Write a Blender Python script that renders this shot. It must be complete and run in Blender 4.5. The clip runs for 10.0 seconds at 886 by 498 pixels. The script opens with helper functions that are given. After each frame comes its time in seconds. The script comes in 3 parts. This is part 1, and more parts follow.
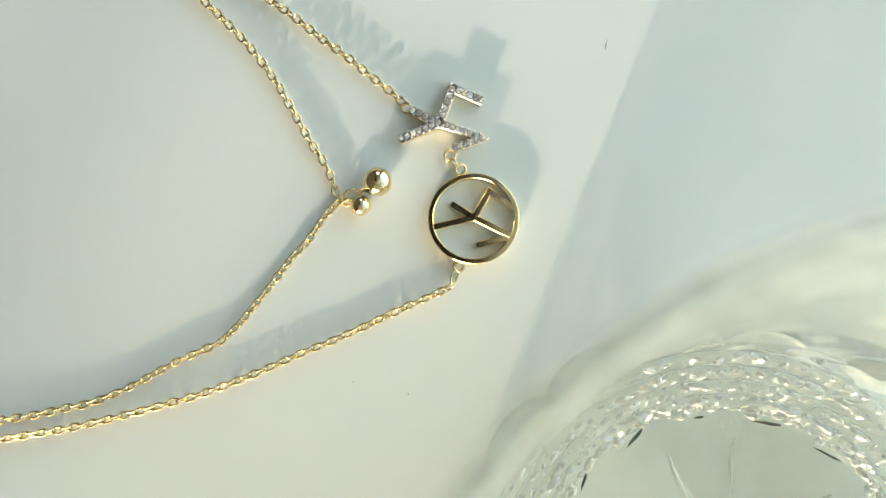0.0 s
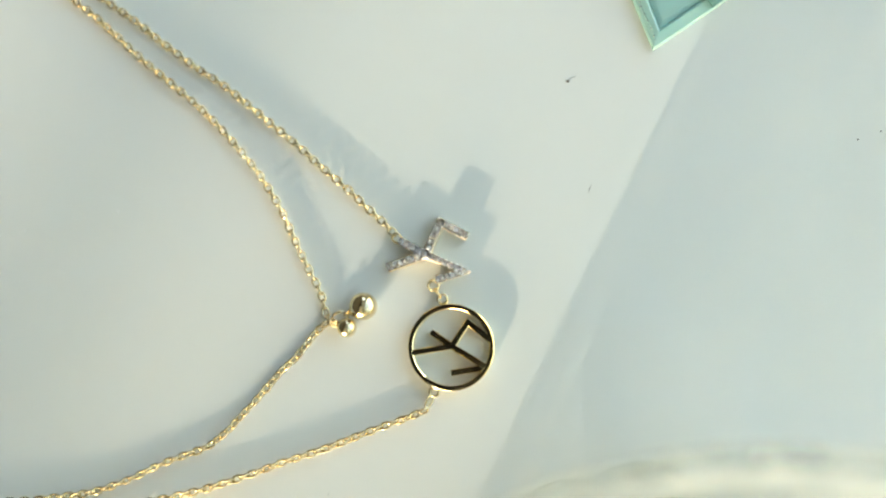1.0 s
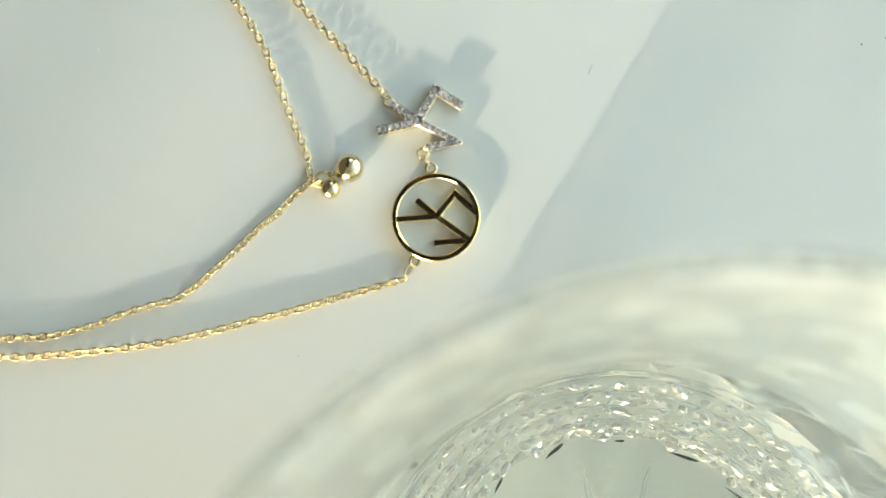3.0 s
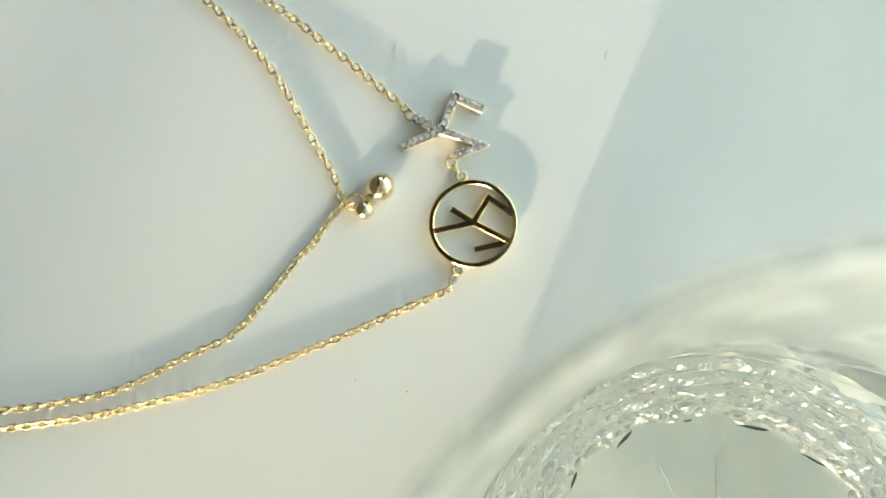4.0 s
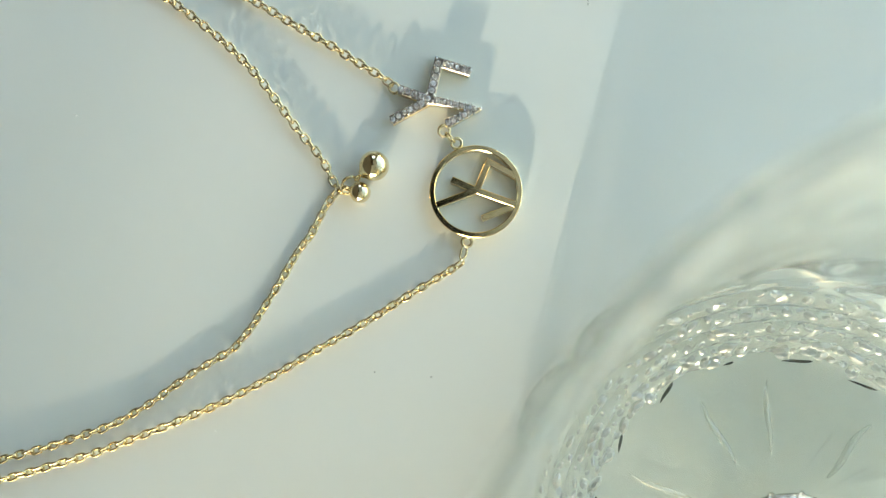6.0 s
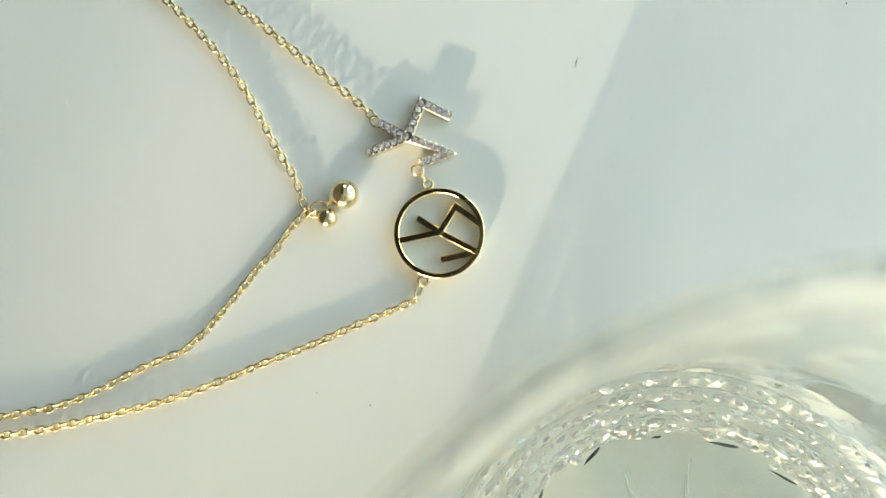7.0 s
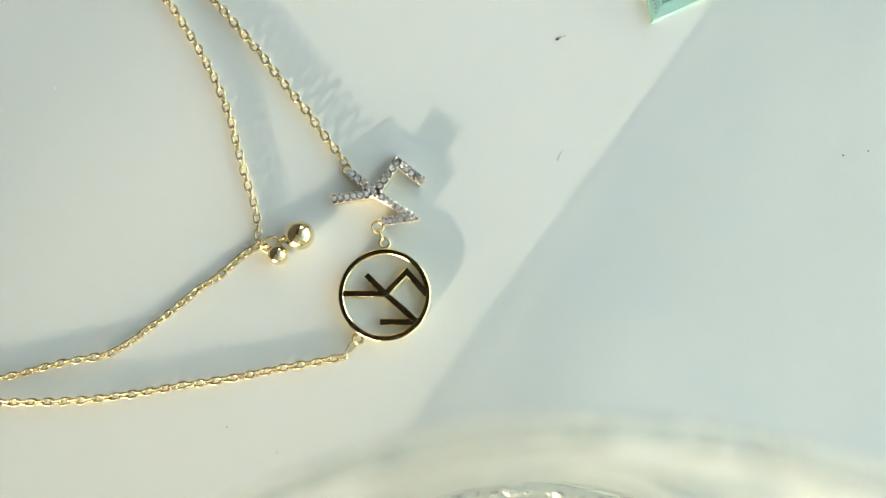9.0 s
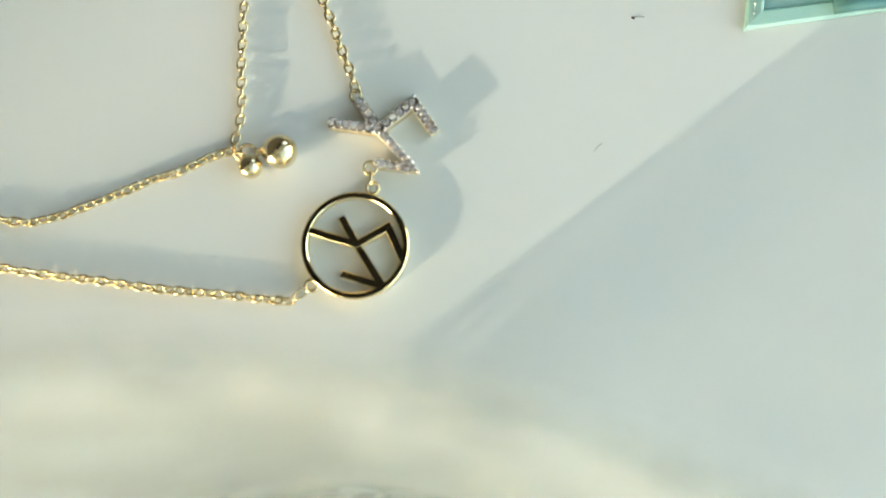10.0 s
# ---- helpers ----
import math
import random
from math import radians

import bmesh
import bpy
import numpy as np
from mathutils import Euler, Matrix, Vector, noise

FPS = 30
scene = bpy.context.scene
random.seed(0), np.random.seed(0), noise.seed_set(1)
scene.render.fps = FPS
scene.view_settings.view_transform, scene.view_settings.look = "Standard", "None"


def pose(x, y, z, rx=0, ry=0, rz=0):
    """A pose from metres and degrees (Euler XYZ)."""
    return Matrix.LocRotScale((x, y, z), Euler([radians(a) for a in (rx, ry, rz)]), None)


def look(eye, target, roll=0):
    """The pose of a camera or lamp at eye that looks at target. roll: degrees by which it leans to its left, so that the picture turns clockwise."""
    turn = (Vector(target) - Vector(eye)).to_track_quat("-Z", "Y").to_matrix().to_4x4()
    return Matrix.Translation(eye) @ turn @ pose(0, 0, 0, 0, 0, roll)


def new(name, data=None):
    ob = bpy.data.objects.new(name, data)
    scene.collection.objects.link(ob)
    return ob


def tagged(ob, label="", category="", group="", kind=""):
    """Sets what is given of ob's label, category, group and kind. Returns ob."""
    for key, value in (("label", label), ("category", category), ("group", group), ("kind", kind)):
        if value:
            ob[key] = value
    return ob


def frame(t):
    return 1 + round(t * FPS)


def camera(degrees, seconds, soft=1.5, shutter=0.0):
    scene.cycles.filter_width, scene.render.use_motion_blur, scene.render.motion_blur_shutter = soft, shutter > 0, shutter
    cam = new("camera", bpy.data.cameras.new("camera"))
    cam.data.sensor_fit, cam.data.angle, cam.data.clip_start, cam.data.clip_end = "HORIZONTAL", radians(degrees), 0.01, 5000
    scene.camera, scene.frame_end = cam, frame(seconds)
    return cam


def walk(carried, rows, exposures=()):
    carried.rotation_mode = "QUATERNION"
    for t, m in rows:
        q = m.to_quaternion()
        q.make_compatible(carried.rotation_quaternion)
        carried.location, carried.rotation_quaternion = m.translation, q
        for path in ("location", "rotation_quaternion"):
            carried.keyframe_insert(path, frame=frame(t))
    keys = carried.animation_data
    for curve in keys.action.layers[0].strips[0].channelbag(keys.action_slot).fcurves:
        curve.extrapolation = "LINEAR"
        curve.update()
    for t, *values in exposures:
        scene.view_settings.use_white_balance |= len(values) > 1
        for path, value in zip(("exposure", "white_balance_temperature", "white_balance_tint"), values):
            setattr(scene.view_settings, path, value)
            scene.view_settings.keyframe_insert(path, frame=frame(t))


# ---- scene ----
MM = 0.001

# ---- camera ----
cam = camera(50.0, 10.0, soft=1.2)
cam.data.dof.use_dof = True
cam.data.dof.focus_distance = 0.1115
cam.data.dof.aperture_fstop = 16.0
PATH = [
    (0.0, pose(-0.00148, -0.01024, 0.11801, 3.10, 0.82, 3.49)),
    (0.5, pose(0.00879, -0.00587, 0.11628, 4.32, 6.23, 4.46)),
    (1.0, pose(0.01295, 0.00005, 0.12446, 6.65, 6.43, 7.56)),
    (1.2, pose(0.01349, -0.00079, 0.12511, 6.32, 6.90, 6.35)),
    (1.5, pose(0.01197, -0.00004, 0.12673, 6.54, 6.78, 9.89)),
    (2.0, pose(0.00963, -0.00469, 0.12283, 2.72, 3.92, 12.92)),
    (2.2, pose(0.00954, -0.00589, 0.12224, 2.37, 3.07, 14.51)),
    (3.3, pose(0.00724, -0.01007, 0.12170, 3.58, 2.63, 10.74)),
    (3.5, pose(0.00577, -0.00906, 0.12247, 3.28, 3.36, 9.52)),
    (4.0, pose(0.00276, -0.00791, 0.12201, 2.28, 2.82, 4.45)),
    (4.5, pose(0.00037, -0.00935, 0.11856, 4.59, 3.14, 0.24)),
    (4.9, pose(-0.00365, -0.01253, 0.11567, 4.23, 4.40, -3.12)),
    (5.0, pose(-0.00349, -0.01274, 0.11443, 3.32, 5.39, -4.15)),
    (5.5, pose(-0.00494, -0.01397, 0.11374, 3.20, 1.14, -5.53)),
    (5.7, pose(-0.00464, -0.01399, 0.11418, 3.07, 0.59, -5.10)),
    (6.8, pose(0.00159, -0.00662, 0.11914, 2.58, 0.65, 3.25)),
    (7.0, pose(0.00367, -0.00655, 0.11875, 2.35, 1.28, 4.86)),
    (7.5, pose(0.00843, -0.00410, 0.11643, 2.43, 1.53, 8.44)),
    (8.0, pose(0.00785, -0.00526, 0.11799, 3.70, 2.44, 9.94)),
    (8.5, pose(0.00876, -0.00566, 0.11753, 4.99, 2.70, 11.32)),
    (9.0, pose(0.01338, -0.00293, 0.11624, 6.12, 2.37, 17.50)),
    (9.5, pose(0.01481, -0.00602, 0.10811, 3.59, 3.14, 29.99)),
    (9.7, pose(0.01671, -0.00566, 0.10570, 3.97, 6.13, 32.88)),
    (10.0, pose(0.01842, -0.00471, 0.09862, 7.99, 2.08, 33.84)),
]
walk(cam, PATH, exposures=[(0.0, 2.98, 7360, 5.5), (4.2, 2.98, 7360, 5.5), (4.6, 2.92, 7350, 4.5), (5.1, 2.80, 6950, 2), (5.6, 2.70, 6780, 2), (6.0, 2.82, 6950, 2), (6.6, 2.98, 7360, 5.5), (9.0, 2.98, 7360, 5.5), (10.0, 2.90, 7360, 5)])

# ---- world, sun ----
SUN_ELEVATION = 11.0
SUN_FROM = Vector((-0.325, -0.946, 0.0)).normalized()      # where the sun stands, seen from the table
world = bpy.data.worlds.new("sky")
scene.world = world
world.use_nodes = True
wn, wl = world.node_tree.nodes, world.node_tree.links
sky = wn.new("ShaderNodeTexSky")
sky.sky_type = 'NISHITA'
sky.sun_disc = False
sky.dust_density = 0.5
sky.ozone_density = 0.5
sky.sun_elevation = radians(SUN_ELEVATION)
sky.sun_rotation = math.atan2(SUN_FROM.x, SUN_FROM.y)
haze = wn.new("ShaderNodeHueSaturation")                    # thin morning haze takes some of the blue
haze.inputs["Saturation"].default_value = 0.88
wl.new(sky.outputs[0], haze.inputs["Color"])
wl.new(haze.outputs[0], wn["Background"].inputs[0])
wn["Background"].inputs[1].default_value = 0.15

lamp = bpy.data.lights.new("sun", 'SUN')
lamp.energy = 0.36
lamp.angle = radians(0.3)
lamp.color = (1.0, 0.94, 0.81)
sun = new("sun", lamp)
to_sun = (SUN_FROM * math.cos(radians(SUN_ELEVATION)) + Vector((0, 0, math.sin(radians(SUN_ELEVATION)))))
sun.matrix_world = look(to_sun * 3, (0, 0, 0))


# ---- materials ----
def material(name):
    m = bpy.data.materials.new(name)
    m.use_nodes = True
    return m, m.node_tree.nodes, m.node_tree.links, m.node_tree.nodes["Principled BSDF"]


def noisy(nodes, links, scale, detail=4.0, rough=0.55):
    co = nodes.new("ShaderNodeTexCoord")
    n = nodes.new("ShaderNodeTexNoise")
    n.inputs["Scale"].default_value = scale
    n.inputs["Detail"].default_value = detail
    n.inputs["Roughness"].default_value = rough
    links.new(co.outputs["Object"], n.inputs["Vector"])
    return n.outputs["Fac"]


def ramp(nodes, links, fac, stops):
    r = nodes.new("ShaderNodeValToRGB")
    el = r.color_ramp.elements
    while len(el) < len(stops):
        el.new(0.5)
    for e, (p, c) in zip(el, stops):
        e.position, e.color = p, (*c, 1)
    links.new(fac, r.inputs[0])
    return r.outputs[0]


def bump(nodes, links, bsdf, fac, strength, distance):
    b = nodes.new("ShaderNodeBump")
    b.inputs["Strength"].default_value = strength
    b.inputs["Distance"].default_value = distance
    links.new(fac, b.inputs["Height"])
    links.new(b.outputs[0], bsdf.inputs["Normal"])


def painted(name, dark, light, scale, rough, bumpiness=0.1, depth=0.0005):
    m, n, l, b = material(name)
    f = noisy(n, l, scale)
    l.new(ramp(n, l, f, [(0.3, dark), (0.7, light)]), b.inputs["Base Color"])
    b.inputs["Roughness"].default_value = rough
    bump(n, l, b, noisy(n, l, scale * 6), bumpiness, depth)
    return m


def metal(name, dark, light, rough, scale=900):
    m, n, l, b = material(name)
    f = noisy(n, l, scale)
    l.new(ramp(n, l, f, [(0.3, dark), (0.7, light)]), b.inputs["Base Color"])
    b.inputs["Metallic"].default_value = 1.0
    r = n.new("ShaderNodeMapRange")
    r.inputs["To Min"].default_value, r.inputs["To Max"].default_value = rough * 0.7, rough * 1.4
    l.new(noisy(n, l, scale * 2.5), r.inputs["Value"])
    l.new(r.outputs[0], b.inputs["Roughness"])
    bump(n, l, b, noisy(n, l, scale * 4), 0.06, 0.00002)
    return m


def glassy(name, color, ior, rough=0.0):
    m, n, l, b = material(name)
    b.inputs["Base Color"].default_value = (*color, 1)
    b.inputs["Transmission Weight"].default_value = 1.0
    b.inputs["IOR"].default_value = ior
    b.inputs["Roughness"].default_value = rough
    return m


GOLD = metal("yellow gold", (0.72, 0.59, 0.35), (0.88, 0.76, 0.52), 0.08)
SATIN_GOLD = metal("satin yellow gold", (0.80, 0.68, 0.42), (0.92, 0.81, 0.55), 0.30)
PALE = metal("rhodium white gold", (0.84, 0.80, 0.79), (0.95, 0.92, 0.90), 0.15)
PITS = metal("dark mottled metal between the stones", (0.15, 0.12, 0.11), (0.62, 0.55, 0.52), 0.22, 3000)
SILVER = metal("oxidised silver", (0.30, 0.28, 0.28), (0.78, 0.76, 0.75), 0.2, 500)
STONE = glassy("cubic zirconia", (0.97, 0.93, 0.92), 2.2, 0.0)
STONE.node_tree.nodes["Principled BSDF"].inputs["Transmission Weight"].default_value = 0.89


def gloss_share(n, l, least=0.04, most=0.75):
    """How much a clear surface mirrors: a little face on, much at a grazing angle."""
    w, p, m = n.new("ShaderNodeLayerWeight"), n.new("ShaderNodeMath"), n.new("ShaderNodeMapRange")
    w.inputs["Blend"].default_value = 0.5
    p.operation = 'POWER'
    p.inputs[1].default_value = 5.0
    m.inputs["To Min"].default_value, m.inputs["To Max"].default_value = least, most
    l.new(w.outputs["Facing"], p.inputs[0])
    l.new(p.outputs[0], m.inputs["Value"])
    return m.outputs[0]


# stretch of the clear streaks that throw caustic-like wisps into the tumbler's shade
LIGHT_STREAKS = (230, 230, 34)


def moulded(name, rough, through_share, milk=0.0, ior=1.5, most=0.75, gloss_rough=0.06, uneven=0.0, least=0.04, fade=None, ripple=None, glint_patch=None):
    """Pressed glass: part of the light goes straight through, part is bent, a little is spread by the cloudiness, and the surface mirrors."""
    m = bpy.data.materials.new(name)
    m.use_nodes = True
    n, l = m.node_tree.nodes, m.node_tree.links
    n.remove(n["Principled BSDF"])
    straight, bent, cloud, gloss = n.new("ShaderNodeBsdfTransparent"), n.new("ShaderNodeBsdfRefraction"), n.new("ShaderNodeBsdfTranslucent"), n.new("ShaderNodeBsdfGlossy")
    straight.inputs[0].default_value = (0.985, 0.992, 0.975, 1)
    bent.inputs["Color"].default_value = (0.99, 0.995, 0.985, 1)
    bent.inputs["IOR"].default_value = ior
    bent.inputs["Roughness"].default_value = rough
    cloud.inputs[0].default_value = (0.91, 0.95, 0.93, 1)
    back, cloudy = n.new("ShaderNodeBsdfDiffuse"), n.new("ShaderNodeMixShader")
    back.inputs[0].default_value = (0.91, 0.95, 0.93, 1)
    cloudy.inputs[0].default_value = 0.55
    l.new(cloud.outputs[0], cloudy.inputs[1])
    l.new(back.outputs[0], cloudy.inputs[2])
    gloss.inputs["Roughness"].default_value = gloss_rough

    def patchy(low, high):
        """Thin clear lines and broader cloudy drifts, added to imitate caustic wisps and glints."""
        at, size = n.new("ShaderNodeTexCoord"), n.new("ShaderNodeMapping")
        size.inputs["Scale"].default_value = LIGHT_STREAKS
        l.new(at.outputs["Object"], size.inputs["Vector"])
        curls, drift = n.new("ShaderNodeTexNoise"), n.new("ShaderNodeTexNoise")
        curls.inputs["Scale"].default_value, curls.inputs["Detail"].default_value, curls.inputs["Distortion"].default_value = 1.0, 1.2, 0.9
        drift.inputs["Scale"].default_value, drift.inputs["Detail"].default_value, drift.inputs["Distortion"].default_value = 0.55, 1.0, 0.4
        for node in (curls, drift):
            l.new(size.outputs[0], node.inputs["Vector"])
        away, line, broad, both, band = n.new("ShaderNodeMath"), n.new("ShaderNodeMath"), n.new("ShaderNodeMapRange"), n.new("ShaderNodeMath"), n.new("ShaderNodeMapRange")
        away.operation, line.operation, both.operation = 'SUBTRACT', 'ABSOLUTE', 'MULTIPLY'
        away.inputs[1].default_value = 0.5
        l.new(curls.outputs["Fac"], away.inputs[0])
        l.new(away.outputs[0], line.inputs[0])
        thin = n.new("ShaderNodeMapRange")
        thin.inputs["From Min"].default_value, thin.inputs["From Max"].default_value = 0.0, 0.12
        thin.inputs["To Min"].default_value, thin.inputs["To Max"].default_value = 1.0, 0.0
        l.new(line.outputs[0], thin.inputs["Value"])
        broad.inputs["From Min"].default_value, broad.inputs["From Max"].default_value = 0.40, 0.48
        l.new(drift.outputs["Fac"], broad.inputs["Value"])
        soft = n.new("ShaderNodeMath")
        soft.operation = 'MULTIPLY_ADD'
        soft.inputs[1].default_value, soft.inputs[2].default_value = 0.7, 0.3
        l.new(thin.outputs[0], soft.inputs[0])
        l.new(soft.outputs[0], both.inputs[0])
        l.new(broad.outputs[0], both.inputs[1])
        band.inputs["To Min"].default_value, band.inputs["To Max"].default_value = low, high
        last_value = both
        if fade:                                # the added streaks weaken with height, towards an even share
            height, up, most_of = n.new("ShaderNodeSeparateXYZ"), n.new("ShaderNodeMapRange"), n.new("ShaderNodeMath")
            up.inputs["From Min"].default_value, up.inputs["From Max"].default_value, up.inputs["To Max"].default_value = fade
            most_of.operation = 'MAXIMUM'
            l.new(at.outputs["Object"], height.inputs[0])
            l.new(height.outputs["Z"], up.inputs["Value"])
            l.new(up.outputs[0], most_of.inputs[0])
            l.new(both.outputs[0], most_of.inputs[1])
            last_value = most_of
        l.new(last_value.outputs[0], band.inputs["Value"])
        return band.outputs[0]

    if ripple:                                  # slow waves in the glass, their width and depth
        waves, hump = n.new("ShaderNodeTexNoise"), n.new("ShaderNodeBump")
        at = n.new("ShaderNodeTexCoord")
        l.new(at.outputs["Object"], waves.inputs["Vector"])
        waves.inputs["Scale"].default_value, waves.inputs["Detail"].default_value = 1 / ripple[0], 0.5
        hump.inputs["Strength"].default_value, hump.inputs["Distance"].default_value = 1.0, ripple[1]
        l.new(waves.outputs["Fac"], hump.inputs["Height"])
        for shader in (bent, gloss):
            l.new(hump.outputs[0], shader.inputs["Normal"])
    last = bent
    for share, other in ((through_share, straight), (milk, cloudy), (None, gloss)):
        mix = n.new("ShaderNodeMixShader")
        if share is None:
            l.new(gloss_share(n, l, least, most), mix.inputs[0])
        elif glint_patch and other is cloudy:        # milky patches in place of soft glints: their width, their strength and how rare they are
            spots, step, at = n.new("ShaderNodeTexNoise"), n.new("ShaderNodeMapRange"), n.new("ShaderNodeTexCoord")
            l.new(at.outputs["Object"], spots.inputs["Vector"])
            spots.inputs["Scale"].default_value, spots.inputs["Detail"].default_value = 1 / glint_patch[0], 0.8
            step.inputs["From Min"].default_value, step.inputs["From Max"].default_value = glint_patch[2], glint_patch[2] + 0.06
            step.inputs["To Min"].default_value, step.inputs["To Max"].default_value = share, glint_patch[1]
            l.new(spots.outputs["Fac"], step.inputs["Value"])
            l.new(step.outputs[0], mix.inputs[0])
        elif uneven:
            l.new(patchy(share, share + uneven * (1 - share)) if other is straight else patchy(share, share * (1 - uneven)), mix.inputs[0])
        else:
            mix.inputs[0].default_value = share
        l.new(last.outputs[0], mix.inputs[1])
        l.new(other.outputs[0], mix.inputs[2])
        last = mix
    l.new(last.outputs[0], n["Material Output"].inputs["Surface"])
    return m


WALL_GLASS = moulded("pressed glass with clear streaks for light wisps", 0.1, 0.34, 0.14, ior=1.3, most=0.75, uneven=0.98, gloss_rough=0.04, least=0.08, fade=(0.006, 0.02, 0.12))
INNER_GLASS = moulded("smooth glass inside", 0.0, 0.985, 0.05, most=0.4, gloss_rough=0.05, least=0.04)
WAVY_GLASS = moulded("wavy glass with glint patches above the steps", 0.5, 0.80, 0.10, ior=1.2, most=0.4, gloss_rough=0.12, least=0.08, ripple=(0.006, 0.006), glint_patch=(0.004, 0.4, 0.55))
FLOOR_GLASS = moulded("pressed glass floor", 0.0, 0.96, 0.07, most=0.4, gloss_rough=0.05, least=0.035)
# milky mottling on the upper wall stands in for its blurred glints
RIM_GLASS = moulded("clouded upper glass wall with glint mottling", 0.3, 0.66, 0.26, ior=1.08, most=0.12, uneven=0.6, gloss_rough=0.12, least=0.03)
RIM_INSIDE = moulded("clouded inside of the upper wall with glint patches", 0.45, 0.46, 0.12, ior=1.08, most=0.2, gloss_rough=0.15, least=0.08, ripple=(0.009, 0.008), glint_patch=(0.0055, 0.38, 0.53))
CUT_GLASS = moulded("cut glass", 0.02, 0.93, 0.06, ior=1.3, most=0.5, gloss_rough=0.30, least=0.18)
STUD_GLASS = moulded("cut glass stud", 0.0, 0.84, 0.06, ior=1.2, most=0.5, gloss_rough=0.34, least=0.36)
# near-black colour stands in for the dark reflection inside the floor's cuts
DARK_REFLECTION = glassy("glass cut with dark reflection in its colour", (0.06, 0.07, 0.065), 1.5, 0.15)
DARK_REFLECTION.node_tree.nodes["Principled BSDF"].inputs["Transmission Weight"].default_value = 0.5
MINT = glassy("mint glass", (0.55, 0.88, 0.82), 1.5, 0.12)
MINT.node_tree.nodes["Principled BSDF"].inputs["Transmission Weight"].default_value = 0.45
TEAL = glassy("deep teal glass", (0.20, 0.50, 0.51), 1.5, 0.08)
TEAL.node_tree.nodes["Principled BSDF"].inputs["Transmission Weight"].default_value = 0.55
DUST = painted("dark dust", (0.03, 0.03, 0.03), (0.10, 0.09, 0.08), 800, 0.9)
LINT = painted("pale lint", (0.7, 0.7, 0.68), (0.85, 0.85, 0.83), 800, 0.9)
WALL = painted("pale plaster", (0.62, 0.60, 0.52), (0.70, 0.68, 0.60), 3, 0.9)
CEILING = painted("white ceiling plaster", (0.82, 0.82, 0.79), (0.88, 0.88, 0.85), 3, 0.9)
BROWN_PANEL = painted("brown of the reflection panel", (0.07, 0.055, 0.04), (0.12, 0.095, 0.07), 6, 0.6)
BLACK_PANEL = painted("black of the reflection panel", (0.004, 0.004, 0.003), (0.010, 0.008, 0.006), 6, 0.6)
BROWN = painted("dark brown wall paint", (0.060, 0.045, 0.032), (0.095, 0.070, 0.050), 3, 0.7)
FLOOR = painted("pale limestone floor", (0.56, 0.55, 0.50), (0.66, 0.65, 0.60), 5, 0.5)
GROUND = painted("pale paving outside", (0.46, 0.45, 0.42), (0.56, 0.55, 0.52), 2, 0.9)
FRAME = painted("white window paint", (0.72, 0.72, 0.70), (0.80, 0.80, 0.78), 20, 0.4)

LACQUER, tn, tl, tb = material("glossy white lacquer")
soft_stain = noisy(tn, tl, 14, 5)
tl.new(ramp(tn, tl, soft_stain, [(0.25, (0.74, 0.755, 0.72)), (0.75, (0.79, 0.80, 0.77))]), tb.inputs["Base Color"])
tb.inputs["Roughness"].default_value = 0.22
bump(tn, tl, tb, noisy(tn, tl, 60, 3), 0.12, 0.0004)


# ---- making meshes ----
def mesh_of(name, bm, mat, smooth=True):
    bmesh.ops.recalc_face_normals(bm, faces=bm.faces)
    me = bpy.data.meshes.new(name)
    bm.to_mesh(me)
    bm.free()
    me.materials.append(mat)
    for p in me.polygons:
        p.use_smooth = smooth
    return me


def part(name, bm, mat, parent=None, label="", smooth=True):
    ob = new(name, mesh_of(name, bm, mat, smooth))
    if parent:
        ob.parent = parent
    if label:
        tagged(ob, label)
    return ob


def add_box(bm, lo, hi, bevel=0.0):
    c = [(a + b) / 2 for a, b in zip(lo, hi)]
    s = [b - a for a, b in zip(lo, hi)]
    r = bmesh.ops.create_cube(bm, size=1.0, matrix=Matrix.Translation(c) @ Matrix.Diagonal((*s, 1)))
    if bevel:
        es = list({e for v in r["verts"] for e in v.link_edges})
        bmesh.ops.bevel(bm, geom=es, offset=bevel, segments=2, affect='EDGES', profile=0.5)


def box(name, lo, hi, mat, parent=None, bevel=0.0, label=""):
    bm = bmesh.new()
    add_box(bm, lo, hi, bevel)
    return part(name, bm, mat, parent, label, smooth=False)


def add_tube(bm, points, radius, sides=6, closed=True, flat=1.0):
    """A round wire along points that lie about the plane z = const."""
    rings, n = [], len(points)
    for i, p in enumerate(points):
        a, b = points[(i - 1) % n], points[(i + 1) % n]
        if not closed:
            a, b = points[max(i - 1, 0)], points[min(i + 1, n - 1)]
        d = (Vector(b) - Vector(a)).normalized()
        up = Vector((0, 0, 1))
        side = d.cross(up).normalized()
        up = side.cross(d)
        rings.append([bm.verts.new(Vector(p) + radius * (math.cos(k * math.tau / sides) * side + flat * math.sin(k * math.tau / sides) * up)) for k in range(sides)])
    for i in range(n if closed else n - 1):
        r, s = rings[i], rings[(i + 1) % n]
        for k in range(sides):
            bm.faces.new((r[k], r[(k + 1) % sides], s[(k + 1) % sides], s[k]))
    if not closed:
        bm.faces.new(rings[0]), bm.faces.new(rings[-1])


def stadium(length, width, n=5):
    """The middle line of a chain link: two half circles and two straights, along x."""
    r, h = width / 2, (length - width) / 2
    pts = []
    for i in range(n + 1):
        a = -math.pi / 2 + math.pi * i / n
        pts.append((h + r * math.cos(a), r * math.sin(a), 0))
    for i in range(n + 1):
        a = math.pi / 2 + math.pi * i / n
        pts.append((-h + r * math.cos(a), r * math.sin(a), 0))
    return pts


